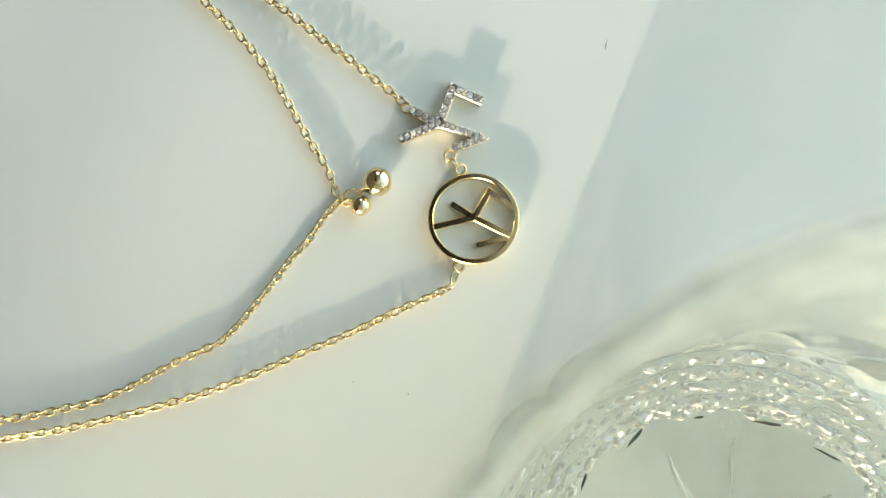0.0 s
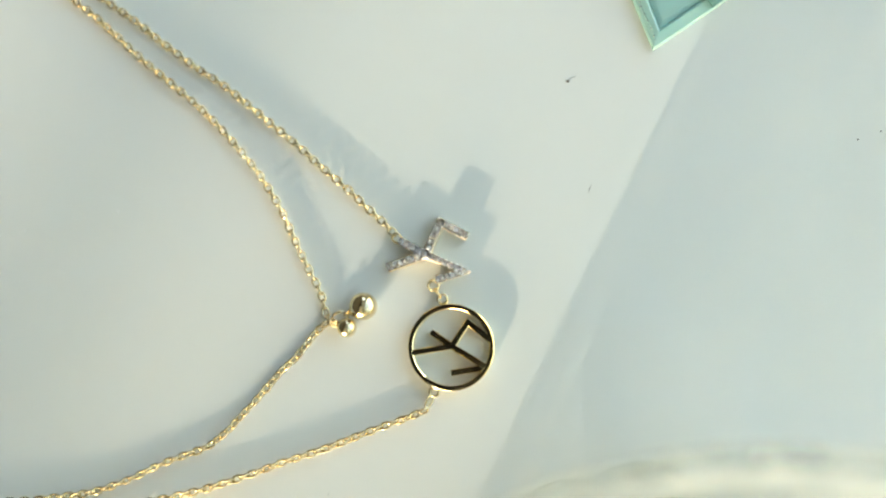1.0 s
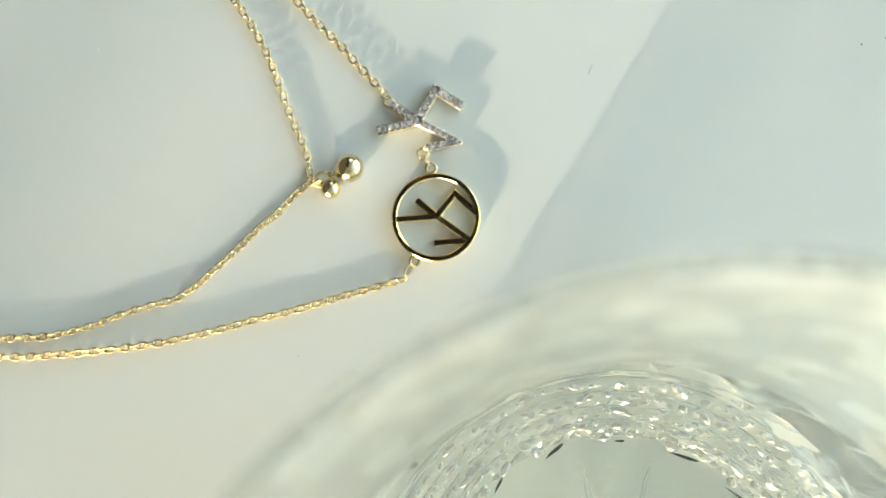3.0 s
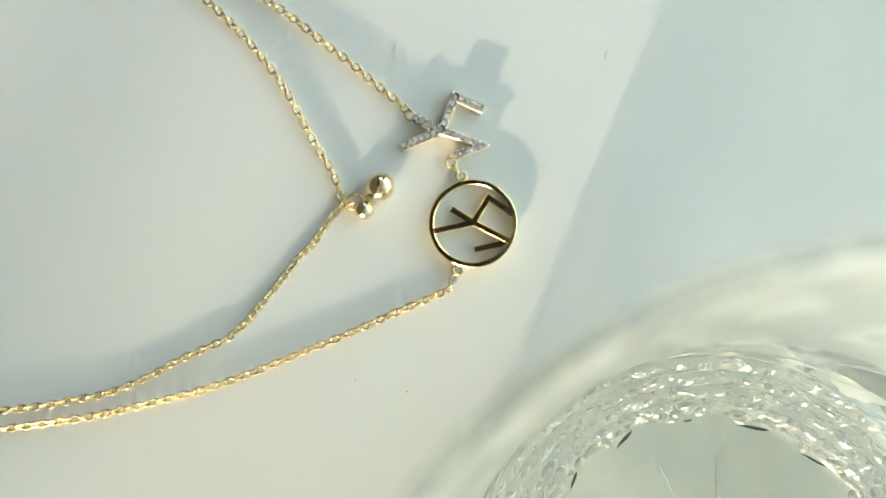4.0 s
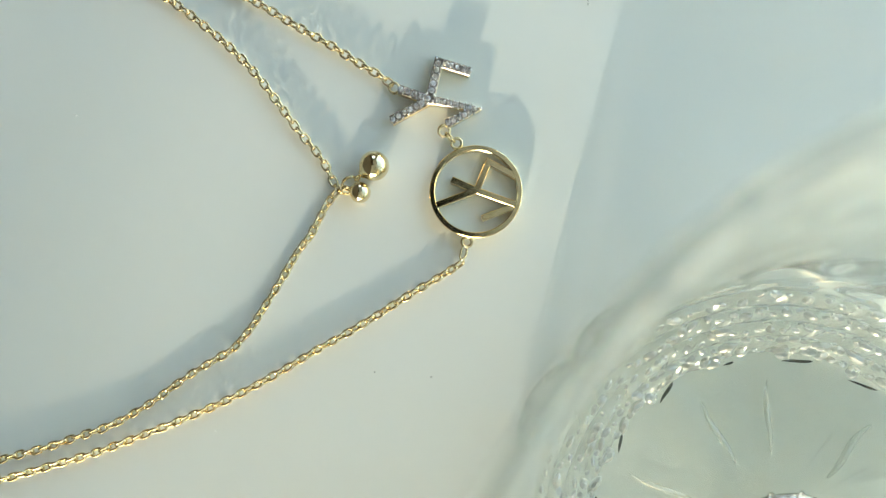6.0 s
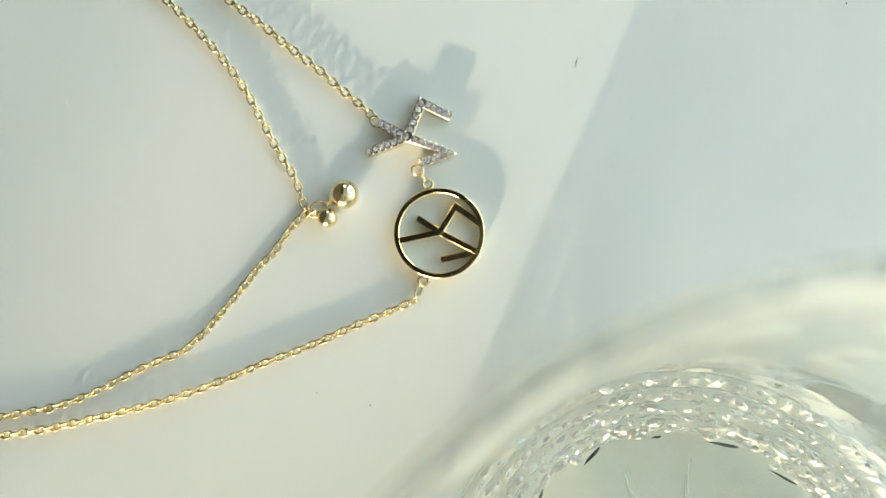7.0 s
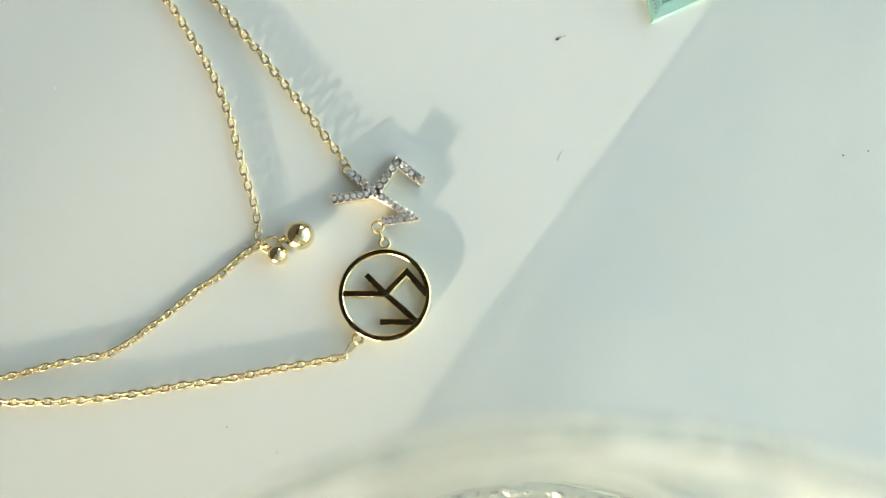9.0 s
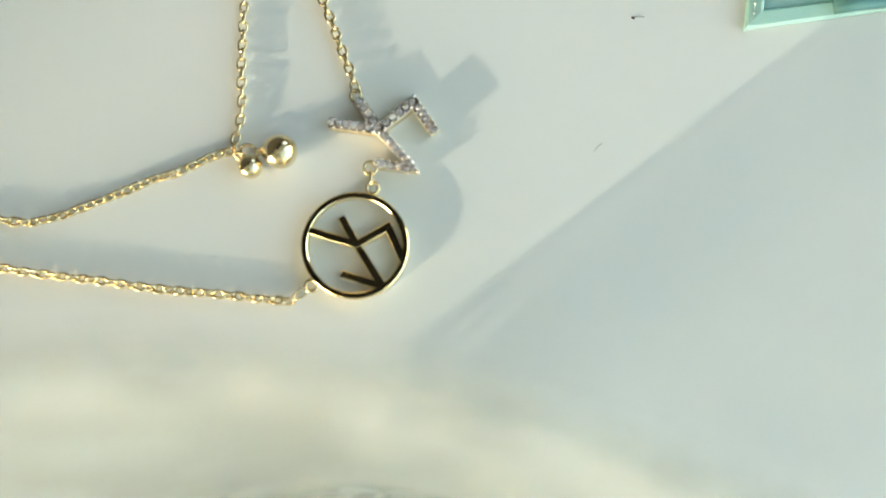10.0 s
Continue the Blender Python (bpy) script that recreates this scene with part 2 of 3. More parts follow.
def smooth_line(points, step):
    """Points at even steps along a smooth curve through the given ones."""
    P = [Vector((x, y, 0)) for x, y in points]
    fine = []
    for i in range(len(P) - 1):
        a, b, c, d = P[max(i - 1, 0)], P[i], P[i + 1], P[min(i + 2, len(P) - 1)]
        for k in range(20):
            t = k / 20
            fine.append(0.5 * (2 * b + (c - a) * t + (2 * a - 5 * b + 4 * c - d) * t * t + (3 * b - a - 3 * c + d) * t ** 3))
    fine.append(P[-1])
    out, gone, need = [fine[0]], 0.0, step
    for a, b in zip(fine, fine[1:]):
        seg = (b - a).length
        while gone + seg >= need:
            out.append(a.lerp(b, (need - gone) / seg))
            need += step
        gone += seg
    return out


# ---- the room ----
def room():
    # unseen room, added to shape the daylight and reflections: three walls with wide openings, one of them towards the
    # sun, and a closed brown wall
    def opened(name, lo, hi, along, side=0.25, sill=-0.40, head=1.55, mat=WALL, label="unseen pale plaster wall, opened wide to let daylight in"):
        bm = bmesh.new()
        a, b = lo[along], hi[along]
        for (p, q), (z0, z1) in (((a, b), (-0.75, sill)), ((a, b), (head, 1.75)), ((a, a + side), (sill, head)), ((b - side, b), (sill, head))):
            l, h = list(lo), list(hi)
            l[along], h[along], l[2], h[2] = p, q, z0, z1
            add_box(bm, l, h)
        tagged(part(name, bm, mat, smooth=False), label, "wall", kind="structure")
        w = tagged(new("window_" + name[5:]), "unseen white frame round an added daylight opening", "window", kind="structure")
        for (p, q), (z0, z1) in (((a + side, b - side), (sill, sill + 0.05)), ((a + side, b - side), (head - 0.05, head)), ((a + side, a + side + 0.06), (sill + 0.05, head - 0.05)), ((b - side - 0.06, b - side), (sill + 0.05, head - 0.05))):
            l, h = [v + 0.03 for v in lo], [v - 0.03 for v in hi]
            l[along], h[along], l[2], h[2] = p, q, z0, z1
            box("window_frame", l, h, FRAME, w, 0.004)

    SOUTH = -5.0
    opened("wall_south", (-2.40, SOUTH, -0.75), (0.66, SOUTH + 0.15, 1.75), 0, 0.03, -0.35, 1.45)
    # unseen bar added on the sun's line to shade the table's left side
    bar_x = -0.060 - (-SOUTH - 0.075) * 0.325 / 0.946
    box("shading_bar", (bar_x - 0.011, SOUTH + 0.06, -0.30), (bar_x + 0.011, SOUTH + 0.09, 1.40), FRAME, bpy.data.objects["window_south"], 0.002, "unseen slender bar added to dim the sun at the table's left")
    opened("wall_east", (0.66, -0.95, -0.75), (0.81, 1.75, 1.75), 1)
    tagged(box("wall_southeast", (0.66, SOUTH, -0.75), (0.81, -0.95, 1.75), WALL), "plain pale plaster wall", "wall", kind="structure")
    tagged(box("wall_southwest", (-2.55, SOUTH, -0.75), (-2.40, -0.95, 1.75), WALL), "plain pale plaster wall", "wall", kind="structure")
    tagged(box("wall_return", (-2.40, -1.10, -0.75), (-0.67, -0.95, 1.75), WALL), "plain pale plaster wall beside the table's corner", "wall", kind="structure")
    tagged(box("wall_west", (-0.67, -0.95, -0.75), (-0.52, 1.75, 1.75), BROWN), "unseen dark brown wall added for dark reflections in the gold", "wall", kind="structure")
    opened("wall_north", (-0.52, 1.60, -0.75), (0.66, 1.75, 1.75), 0, 0.25, 0.45, 1.55, BROWN, "unseen dark brown wall with a wide window opening, added for dark reflections")
    tagged(box("ceiling", (-2.55, SOUTH, 1.75), (0.81, 1.75, 1.85), CEILING), "white plaster ceiling above the table", "ceiling", kind="structure")
    # unseen dark panels added overhead for the polished gold to mirror
    tagged(box("reflection_panel", (-0.50, -0.12, 1.70), (0.06, 0.25, 1.747), BLACK_PANEL, None, 0.004), "unseen black panel added overhead to darken the gold's reflections", "ceiling panel", kind="structure")
    tagged(box("reflection_panel", (-0.50, 0.26, 1.70), (-0.07, 1.50, 1.747), BROWN_PANEL, None, 0.004), "unseen brown panel added overhead to darken the gold's reflections", "ceiling panel", kind="structure")
    tagged(box("floor", (-2.55, SOUTH, -0.85), (0.81, 1.75, -0.75), FLOOR), "plain pale limestone floor under the table", "floor", kind="structure")
    tagged(box("ground", (-400, -400, -1.2), (400, 400, -1.0), GROUND), "pale paved ground outside the windows", "ground", kind="structure")


def table():
    t = tagged(new("table"), "white lacquered table with a glossy plain top", "table")
    box("tabletop", (-0.49, -0.42, -0.028), (0.60, 0.42, 0.0), LACQUER, t, 0.003)
    for x in (-0.44, 0.55):
        for y in (-0.37, 0.37):
            box("leg", (x - 0.025, y - 0.025, -0.75), (x + 0.025, y + 0.025, -0.028), LACQUER, t, 0.003)


room()
table()

# ---- the bracelet ----
LINK_LONG, LINK_WIDE, WIRE = 1.70, 1.17, 0.168        # millimetres; the wire by its radius
PITCH = LINK_LONG - 4 * WIRE + 0.02

bracelet = tagged(new("bracelet"), "fine yellow gold chain bracelet with two charms", "bracelet")


def link_mesh():
    bm = bmesh.new()
    add_tube(bm, [(x * MM, y * MM, 0) for x, y, _ in stadium(LINK_LONG - 2 * WIRE, LINK_WIDE - 2 * WIRE)], WIRE * MM, 8)
    return mesh_of("link", bm, GOLD)


LINK = link_mesh()
rng = random.Random(4)


def chain(points, first, second, wobble, low=0.62):
    """Links along the line, turned about it by the first and second angle in turn."""
    line = smooth_line(points, PITCH)
    for i, p in enumerate(line):
        a, b = line[max(i - 1, 0)], line[min(i + 1, len(line) - 1)]
        yaw = math.degrees(math.atan2(b.y - a.y, b.x - a.x))
        turn = (first if i % 2 else second) + rng.uniform(-wobble, wobble)
        reach = abs(math.sin(radians(turn))) * (LINK_WIDE / 2 - WIRE) + WIRE
        ob = new("link", LINK)
        ob.parent = bracelet
        ob.matrix_basis = pose(p.x * MM, p.y * MM, max(reach, low) * MM, 0, 0, yaw + rng.uniform(-3, 3)) @ pose(0, 0, 0, turn)


UPPER_TAIL = [(-75, 50.5), (-66, 45.4), (-60.0, 41.7), (-56.9, 39.9), (-52.8, 37.1), (-48.2, 33.9), (-44.0, 31.3), (-40.1, 28.8), (-36.2, 26.0), (-32.5, 22.9),
              (-29.1, 19.7), (-26.0, 16.1), (-24.4, 13.8), (-22.2, 10.4), (-20.7, 8.2), (-19.2, 6.2), (-18.1, 4.4), (-17.4, 2.7), (-17.0, 1.7)]
LOWER_TAIL = [(-17.1, 0.8), (-18.2, -0.5), (-19.35, -2.4), (-20.6, -4.4), (-21.8, -5.7), (-22.95, -7.4), (-24.0, -9.0), (-25.1, -10.6), (-26.1, -12.0),
              (-27.1, -13.4), (-28.1, -14.8), (-29.5, -16.3), (-30.3, -17.1), (-31.8, -18.0), (-34.8, -19.5), (-37.5, -21.1), (-40.3, -22.9), (-43.8, -24.75),
              (-46.4, -25.8), (-49.8, -26.7), (-52.8, -27.55), (-56.3, -28.3), (-61.9, -29.3), (-69.2, -30.0), (-75, -30.3)]
UPPER_LOOP = [(-73, 53.3), (-62, 46.2), (-55.6, 42.2), (-52.7, 40.7), (-49.5, 39.0), (-46.7, 37.2), (-44.2, 35.8), (-40.3, 33.6), (-36.2, 31.6), (-31.9, 29.0),
              (-28.1, 26.6), (-24.4, 24.3), (-21.1, 22.0), (-17.4, 19.6), (-15.7, 18.45), (-14.1, 17.2), (-12.3, 16.0), (-10.6, 14.75), (-9.55, 13.85)]
LOWER_LOOP = [(-2.6, -8.75), (-4.9, -10.0), (-9.5, -12.4), (-13.1, -14.4), (-17.0, -16.4), (-20.2, -17.9), (-24.2, -20.0), (-29.0, -22.3), (-33.1, -24.0),
              (-38.0, -25.7), (-42.6, -27.2), (-47.6, -28.7), (-51.9, -29.7), (-57.8, -31.0), (-64.0, -32.2), (-75, -33.9)]
chain(UPPER_TAIL, 8, 68, 9)
chain(LOWER_TAIL, 24, -66, 12)
chain(UPPER_LOOP, 4, 70, 9)
chain(LOWER_LOOP, 30, -62, 9)


def wire_ring(name, x, y, z, radius, wire, tilt, yaw, stretch=1.0):
    bm = bmesh.new()
    n = 16
    add_tube(bm, [(radius * stretch * MM * math.cos(i * math.tau / n), radius * MM * math.sin(i * math.tau / n), 0) for i in range(n)], wire * MM, 8)
    ob = part(name, bm, GOLD, bracelet)
    ob.matrix_basis = pose(x * MM, y * MM, z * MM, 0, 0, yaw) @ pose(0, 0, 0, tilt)
    return ob


wire_ring("jump_ring", -9.15, 13.3, 0.72, 0.66, 0.19, 28, -35)
wire_ring("jump_ring", -3.38, 7.65, 0.80, 0.68, 0.19, 15, 20)
wire_ring("jump_ring", -2.72, 6.75, 0.85, 0.60, 0.14, 80, -48, 1.3)
wire_ring("charm_loop", -1.95, 6.02, 0.75, 0.62, 0.20, 10, 0)
wire_ring("charm_loop", -1.46, -6.05, 0.75, 0.60, 0.20, 10, 0)
wire_ring("jump_ring", -1.93, -7.35, 0.75, 0.42, 0.15, 35, 70, 2.1)
wire_ring("jump_ring", -15.2, 1.95, 0.85, 0.85, 0.18, 40, 25, 1.2)
wire_ring("jump_ring", -16.7, 1.35, 0.70, 0.55, 0.18, 60, -60, 1.2)
wire_ring("jump_ring", -15.7, 1.05, 0.65, 0.50, 0.16, 50, 10, 1.3)


def bead(x, y, r, toward):
    bm = bmesh.new()
    bmesh.ops.create_uvsphere(bm, u_segments=32, v_segments=20, radius=r * MM)
    for v in bm.verts:                           # a collar at the drilled end
        d = math.hypot(v.co.y, v.co.z)
        if v.co.x < 0 and d < 0.36 * r * MM:
            v.co.x = min(v.co.x, -r * MM * 1.12)
    ob = part("bead", bm, GOLD, bracelet, "round polished gold bead")
    ob.matrix_basis = pose(x * MM, y * MM, r * MM, 0, 0, toward)
    wire_ring("bead_loop", x - 1.35 * r * math.cos(radians(toward)), y - 1.35 * r * math.sin(radians(toward)), r * 0.8, 0.36, 0.14, 70, toward)


bead(-12.1, 3.75, 1.83, 32)
bead(-14.0, 0.72, 1.3, -22)


def bar_outline(bm, pts, width, z0, z1):
    """An upright bar along a bent line, mitred at the bends, with eased top edges."""
    P = [Vector((x, y)) for x, y in pts]
    left, right = [], []
    for i, p in enumerate(P):
        d0 = (p - P[i - 1]).normalized() if i else (P[1] - p).normalized()
        d1 = (P[i + 1] - p).normalized() if i < len(P) - 1 else d0
        n0, n1 = Vector((-d0.y, d0.x)), Vector((-d1.y, d1.x))
        m = (n0 + n1)
        m = m / max(m.dot(n0), 0.55) if m.length > 1e-6 else n0
        m = m.normalized() * min((m / 1).length, 2.0)
        left.append(p + m * width / 2)
        right.append(p - m * width / 2)
    ease = 0.07
    rows = []
    for z, inset in ((z0, 0.0), (z1 - ease, 0.0), (z1, ease)):
        row = []
        for a, b, c in zip(left, right, P):
            k = 1 - inset / (width / 2)
            row.append((bm.verts.new(((c + (a - c) * k) * MM).to_3d() + Vector((0, 0, z * MM))), bm.verts.new(((c + (b - c) * k) * MM).to_3d() + Vector((0, 0, z * MM)))))
        rows.append(row)
    for lo, hi in zip(rows, rows[1:]):
        for i in range(len(P) - 1):
            bm.faces.new((lo[i][0], lo[i + 1][0], hi[i + 1][0], hi[i][0]))
            bm.faces.new((lo[i][1], hi[i][1], hi[i + 1][1], lo[i + 1][1]))
        bm.faces.new((lo[0][0], hi[0][0], hi[0][1], lo[0][1]))
        bm.faces.new((lo[-1][0], lo[-1][1], hi[-1][1], hi[-1][0]))
    for i in range(len(P) - 1):
        bm.faces.new((rows[-1][i][0], rows[-1][i + 1][0], rows[-1][i + 1][1], rows[-1][i][1]))
        bm.faces.new((rows[0][i][0], rows[0][i][1], rows[0][i + 1][1], rows[0][i + 1][0]))


def satin_sides(ob):
    """The cut sides of a flat charm are left satin and yellow under the finished face."""
    ob.data.materials.append(SATIN_GOLD)
    for f in ob.data.polygons:
        if abs(f.normal.z) < 0.3:
            f.material_index = 1


def disc_charm():
    """An open ring with a bent figure across it."""
    bm = bmesh.new()
    n, ri, ro, z0, z1, e = 96, 4.98, 5.62, 0.10, 1.40, 0.08
    prof = [(ri, z0), (ro, z0), (ro, z1 - e), (ro - e, z1), (ri + e, z1), (ri, z1 - e)]
    rings = [[bm.verts.new((r * MM * math.cos(i * math.tau / n), r * MM * math.sin(i * math.tau / n), z * MM)) for r, z in prof] for i in range(n)]
    for i in range(n):
        a, b = rings[i], rings[(i + 1) % n]
        for k in range(len(prof)):
            bm.faces.new((a[k], a[(k + 1) % len(prof)], b[(k + 1) % len(prof)], b[k]))
    ob = part("disc_charm", bm, GOLD, bracelet, "open round gold charm with a flat polished face", smooth=False)
    satin_sides(ob)
    ob.location = (0, -0.05 * MM, 0)
    for k, pts in enumerate(([(-5.05, -1.45), (0.09, 0.08), (1.75, 3.45), (5.0, 1.5)], [(-2.85, 1.6), (0.09, 0.08), (5.0, -2.05)], [(5.05, -1.95), (0.51, -3.32)])):
        bm = bmesh.new()
        bar_outline(bm, pts, 0.78, 0.12, 1.385 - 0.012 * k)
        p = part("figure_bar", bm, GOLD, ob, smooth=False)
        satin_sides(p)
        p.location = (0, 0.05 * MM, 0.0)
    return ob


disc_charm()


def stone_mesh(r):
    """A round brilliant: table, crown, girdle and pavilion."""
    bm = bmesh.new()
    n = 8
    rows = []
    for rad, z in ((0.55 * r, 0.34 * r), (r, 0.04 * r), (r, -0.04 * r)):
        rows.append([bm.verts.new((rad * MM * math.cos((i + (0.5 if rad < r else 0)) * math.tau / n), rad * MM * math.sin((i + (0.5 if rad < r else 0)) * math.tau / n), z * MM)) for i in range(n)])
    tip = bm.verts.new((0, 0, -0.8 * r * MM))
    bm.faces.new(rows[0])
    for i in range(n):
        j = (i + 1) % n
        bm.faces.new((rows[0][i], rows[1][i], rows[1][j]))
        bm.faces.new((rows[0][i], rows[1][j], rows[0][j]))
        bm.faces.new((rows[1][i], rows[2][i], rows[2][j], rows[1][j]))
        bm.faces.new((rows[2][i], tip, rows[2][j]))
    return mesh_of("stone", bm, STONE, smooth=False)


def pave_charm():
    lines = ([(-8.55, 13.0), (-4.97, 11.55), (0.66, 9.98), (-3.05, 8.45)], [(-9.75, 9.25), (-4.97, 11.55), (-3.56, 16.06), (0.22, 14.62)])
    base = tagged(new("pave_charm"), "zigzag charm set with a row of clear stones in white gold")
    base.parent = bracelet
    stone = stone_mesh(0.37)
    grain = bmesh.new()
    spots = []
    for k, pts in enumerate(lines):
        bm = bmesh.new()
        bar_outline(bm, pts, 1.14, 0.12, 1.32 - 0.012 * k)
        satin_sides(part("setting", bm, PITS, base, "white gold setting with yellow gold sides", smooth=False))
        for a, b in zip(pts, pts[1:]):
            a, b = Vector(a), Vector(b)
            m = max(2, round((b - a).length / 0.86))
            for i in range(m + 1):
                p = a.lerp(b, 0.04 + 0.92 * i / m)
                if all((p - q).length > 0.62 for q in spots):
                    spots.append(p)
            d = (b - a).normalized()
            side = Vector((-d.y, d.x))
            for i in range(m):
                for s in (-1, 1):
                    q = a.lerp(b, 0.04 + 0.92 * (i + 0.5) / m) + side * s * 0.41
                    bmesh.ops.create_icosphere(grain, subdivisions=1, radius=0.18 * MM, matrix=Matrix.Translation((q.x * MM, q.y * MM, 1.44 * MM)))
        for a, p, b in zip(pts, pts[1:], pts[2:]):          # a larger bead fills each outer corner
            a, p, b = Vector(a), Vector(p), Vector(b)
            q = p + ((p - a).normalized() + (p - b).normalized()).normalized() * 0.52
            bmesh.ops.create_icosphere(grain, subdivisions=1, radius=0.26 * MM, matrix=Matrix.Translation((q.x * MM, q.y * MM, 1.40 * MM)))
    part("beading", grain, PALE, base, "white gold prongs between the stones")
    for p in spots:
        ob = new("stone", stone)
        ob.parent = base
        ob.matrix_basis = pose(p.x * MM, p.y * MM, 1.55 * MM, rng.uniform(-16, 16), rng.uniform(-16, 16), rng.uniform(0, 45))


pave_charm()


# ---- the glass ----
GLASS_AT = (31.3, -42.2)


def glass_tumbler():
    """A heavy pressed tumbler: sixteen flutes that swell into petals at the foot, beaded steps round a flat floor, radial cuts underneath."""
    lobes, per = 16, 18
    n = lobes * per
    rng = random.Random(5)
    thing = tagged(new("glass_tumbler"), "clear pressed-glass tumbler with a petal-shaped foot", "glass")
    thing.location = (GLASS_AT[0] * MM, GLASS_AT[1] * MM, 0)

    def turned(name, prof, mats, label):
        """prof rows: radius, height, depth of the flutes, roughness of the beads, depth of the radial cuts, which material."""
        bm = bmesh.new()
        rows = []
        for r, z, flute, beads, cuts, _ in prof:
            if r == 0:
                rows.append([bm.verts.new((0, 0, z * MM))])
                continue
            row = []
            for i in range(n):
                a = i * math.tau / n
                swell = math.sqrt(abs(math.sin(lobes / 2 * a)))
                rr = r - flute * (1 - swell) + beads * rng.uniform(-0.5, 0.5)
                zz = z + beads * (0.7 * math.cos(72 * a) + rng.uniform(-0.7, 0.7)) - cuts * abs(math.cos(lobes / 2 * a)) ** 6
                row.append(bm.verts.new((rr * MM * math.cos(a), rr * MM * math.sin(a), zz * MM)))
            rows.append(row)
        kinds = [p[5] for p in prof]
        for k, (a, b) in enumerate(zip(rows, rows[1:])):
            for i in range(n):
                j = (i + 1) % n
                if len(a) == 1:
                    f = bm.faces.new((a[0], b[i], b[j]))
                elif len(b) == 1:
                    f = bm.faces.new((a[i], b[0], a[j]))
                else:
                    f = bm.faces.new((a[i], b[i], b[j], a[j]))
                f.material_index = kinds[k]
        ob = part(name, bm, mats[0], thing, label)
        for m in mats[1:]:
            ob.data.materials.append(m)
        for f in ob.data.polygons:
            f.use_smooth = f.material_index != 3
        return ob

    OUT, IN, FLAT, CUT, HIGH, HIGH_IN, WAVY = range(7)
    prof = [(0, 0.9, 0, 0, 0, FLAT), (5, 0.9, 0, 0, 0.1, FLAT), (9, 0.9, 0, 0, 0.3, FLAT), (13, 0.9, 0, 0, 0.5, FLAT), (17, 0.9, 0, 0, 0.5, FLAT), (20.5, 0.8, 0, 0, 0.3, FLAT),
            (22.5, 0.35, 0, 0, 0, FLAT), (25.5, 0.04, 0, 0, 0, FLAT), (28.0, 0.04, 0.8, 0, 0, FLAT), (30.0, 0.5, 1.6, 0, 0, OUT), (31.3, 1.6, 2.0, 0, 0, OUT), (31.9, 3.2, 2.1, 0, 0, OUT), (32.2, 5.5, 2.0, 0, 0, OUT),
            (32.3, 9, 1.4, 0, 0, OUT), (32.3, 13, 1.0, 0, 0, OUT), (32.4, 16, 0.8, 0, 0, OUT), (32.6, 20, 0.7, 0, 0, OUT), (33.4, 28, 0.7, 0, 0, HIGH), (34.6, 38, 0.8, 0, 0, HIGH), (36.2, 50, 0.6, 0, 0, HIGH), (37.9, 60, 0.3, 0, 0, HIGH),
            (39.2, 67, 0.1, 0, 0, HIGH), (39.7, 69.9, 0, 0, 0, HIGH), (39.6, 70.8, 0, 0, 0, HIGH), (39.1, 71.3, 0, 0, 0, HIGH), (38.5, 71.3, 0, 0, 0, HIGH_IN), (37.9, 70.7, 0, 0, 0, HIGH_IN), (37.4, 68.5, 0, 0, 0, HIGH_IN),
            (36.0, 60, 0.1, 0, 0, HIGH_IN), (34.2, 50, 0.35, 0, 0, HIGH_IN), (32.4, 38, 0.4, 0, 0, HIGH_IN), (31.0, 28, 0.35, 0, 0, IN), (30.2, 22, 0.3, 0, 0, IN), (29.5, 16, 0.1, 0, 0, WAVY), (29.2, 13, 0.1, 0, 0, WAVY), (28.9, 11, 0, 0, 0, WAVY), (28.6, 9.7, 0, 0, 0, WAVY)]
    for k in range(4):                          # four rounded steps, beaded
        r, z, d = 28.2 - 1.75 * k, 8.9 - 0.75 * k, (0.25, 0.4, 0.4, 0.3)[k]
        prof += [(r, z - 0.5, 0, 0, 0, CUT), (r - 0.35, z + 0.35, 0, d, 0, CUT), (r - 0.7, z + 0.55, 0, d, 0, CUT), (r - 1.25, z + 0.1, 0, d, 0, CUT), (r - 1.55, z - 0.35, 0, d * 0.5, 0, CUT)]
    prof += [(21.1, 5.6, 0, 0, 0, FLAT), (20.4, 5.1, 0, 0, 0, FLAT), (19.4, 5.0, 0, 0, 0, FLAT), (14, 5.0, 0, 0, 0, FLAT), (7, 5.0, 0, 0, 0, FLAT), (0, 5.0, 0, 0, 0, FLAT)]
    turned("body", prof, (WALL_GLASS, INNER_GLASS, FLOOR_GLASS, CUT_GLASS, RIM_GLASS, RIM_INSIDE, WAVY_GLASS), "thick fluted glass body with a rounded rim")

    # small cut studs along the steps, each a low faceted dome drawn out along the step
    bm = bmesh.new()
    rings = [[bm.verts.new((r * MM * math.cos((i + k / 2) * math.tau / 7), r * MM * math.sin((i + k / 2) * math.tau / 7), z * MM)) for i in range(7)] for k, (r, z) in enumerate(((0.62, -0.15), (0.52, 0.22), (0.26, 0.46)))]
    bm.faces.new(rings[0][::-1]), bm.faces.new(rings[2])
    for p, q in zip(rings, rings[1:]):
        for i in range(7):
            j = (i + 1) % 7
            bm.faces.new((p[i], p[j], q[j])), bm.faces.new((p[i], q[j], q[i]))
    stud = mesh_of("glass_stud", bm, STUD_GLASS, smooth=False)
    rest = bmesh.new()                          # the studs on the far side of the floor, in one part
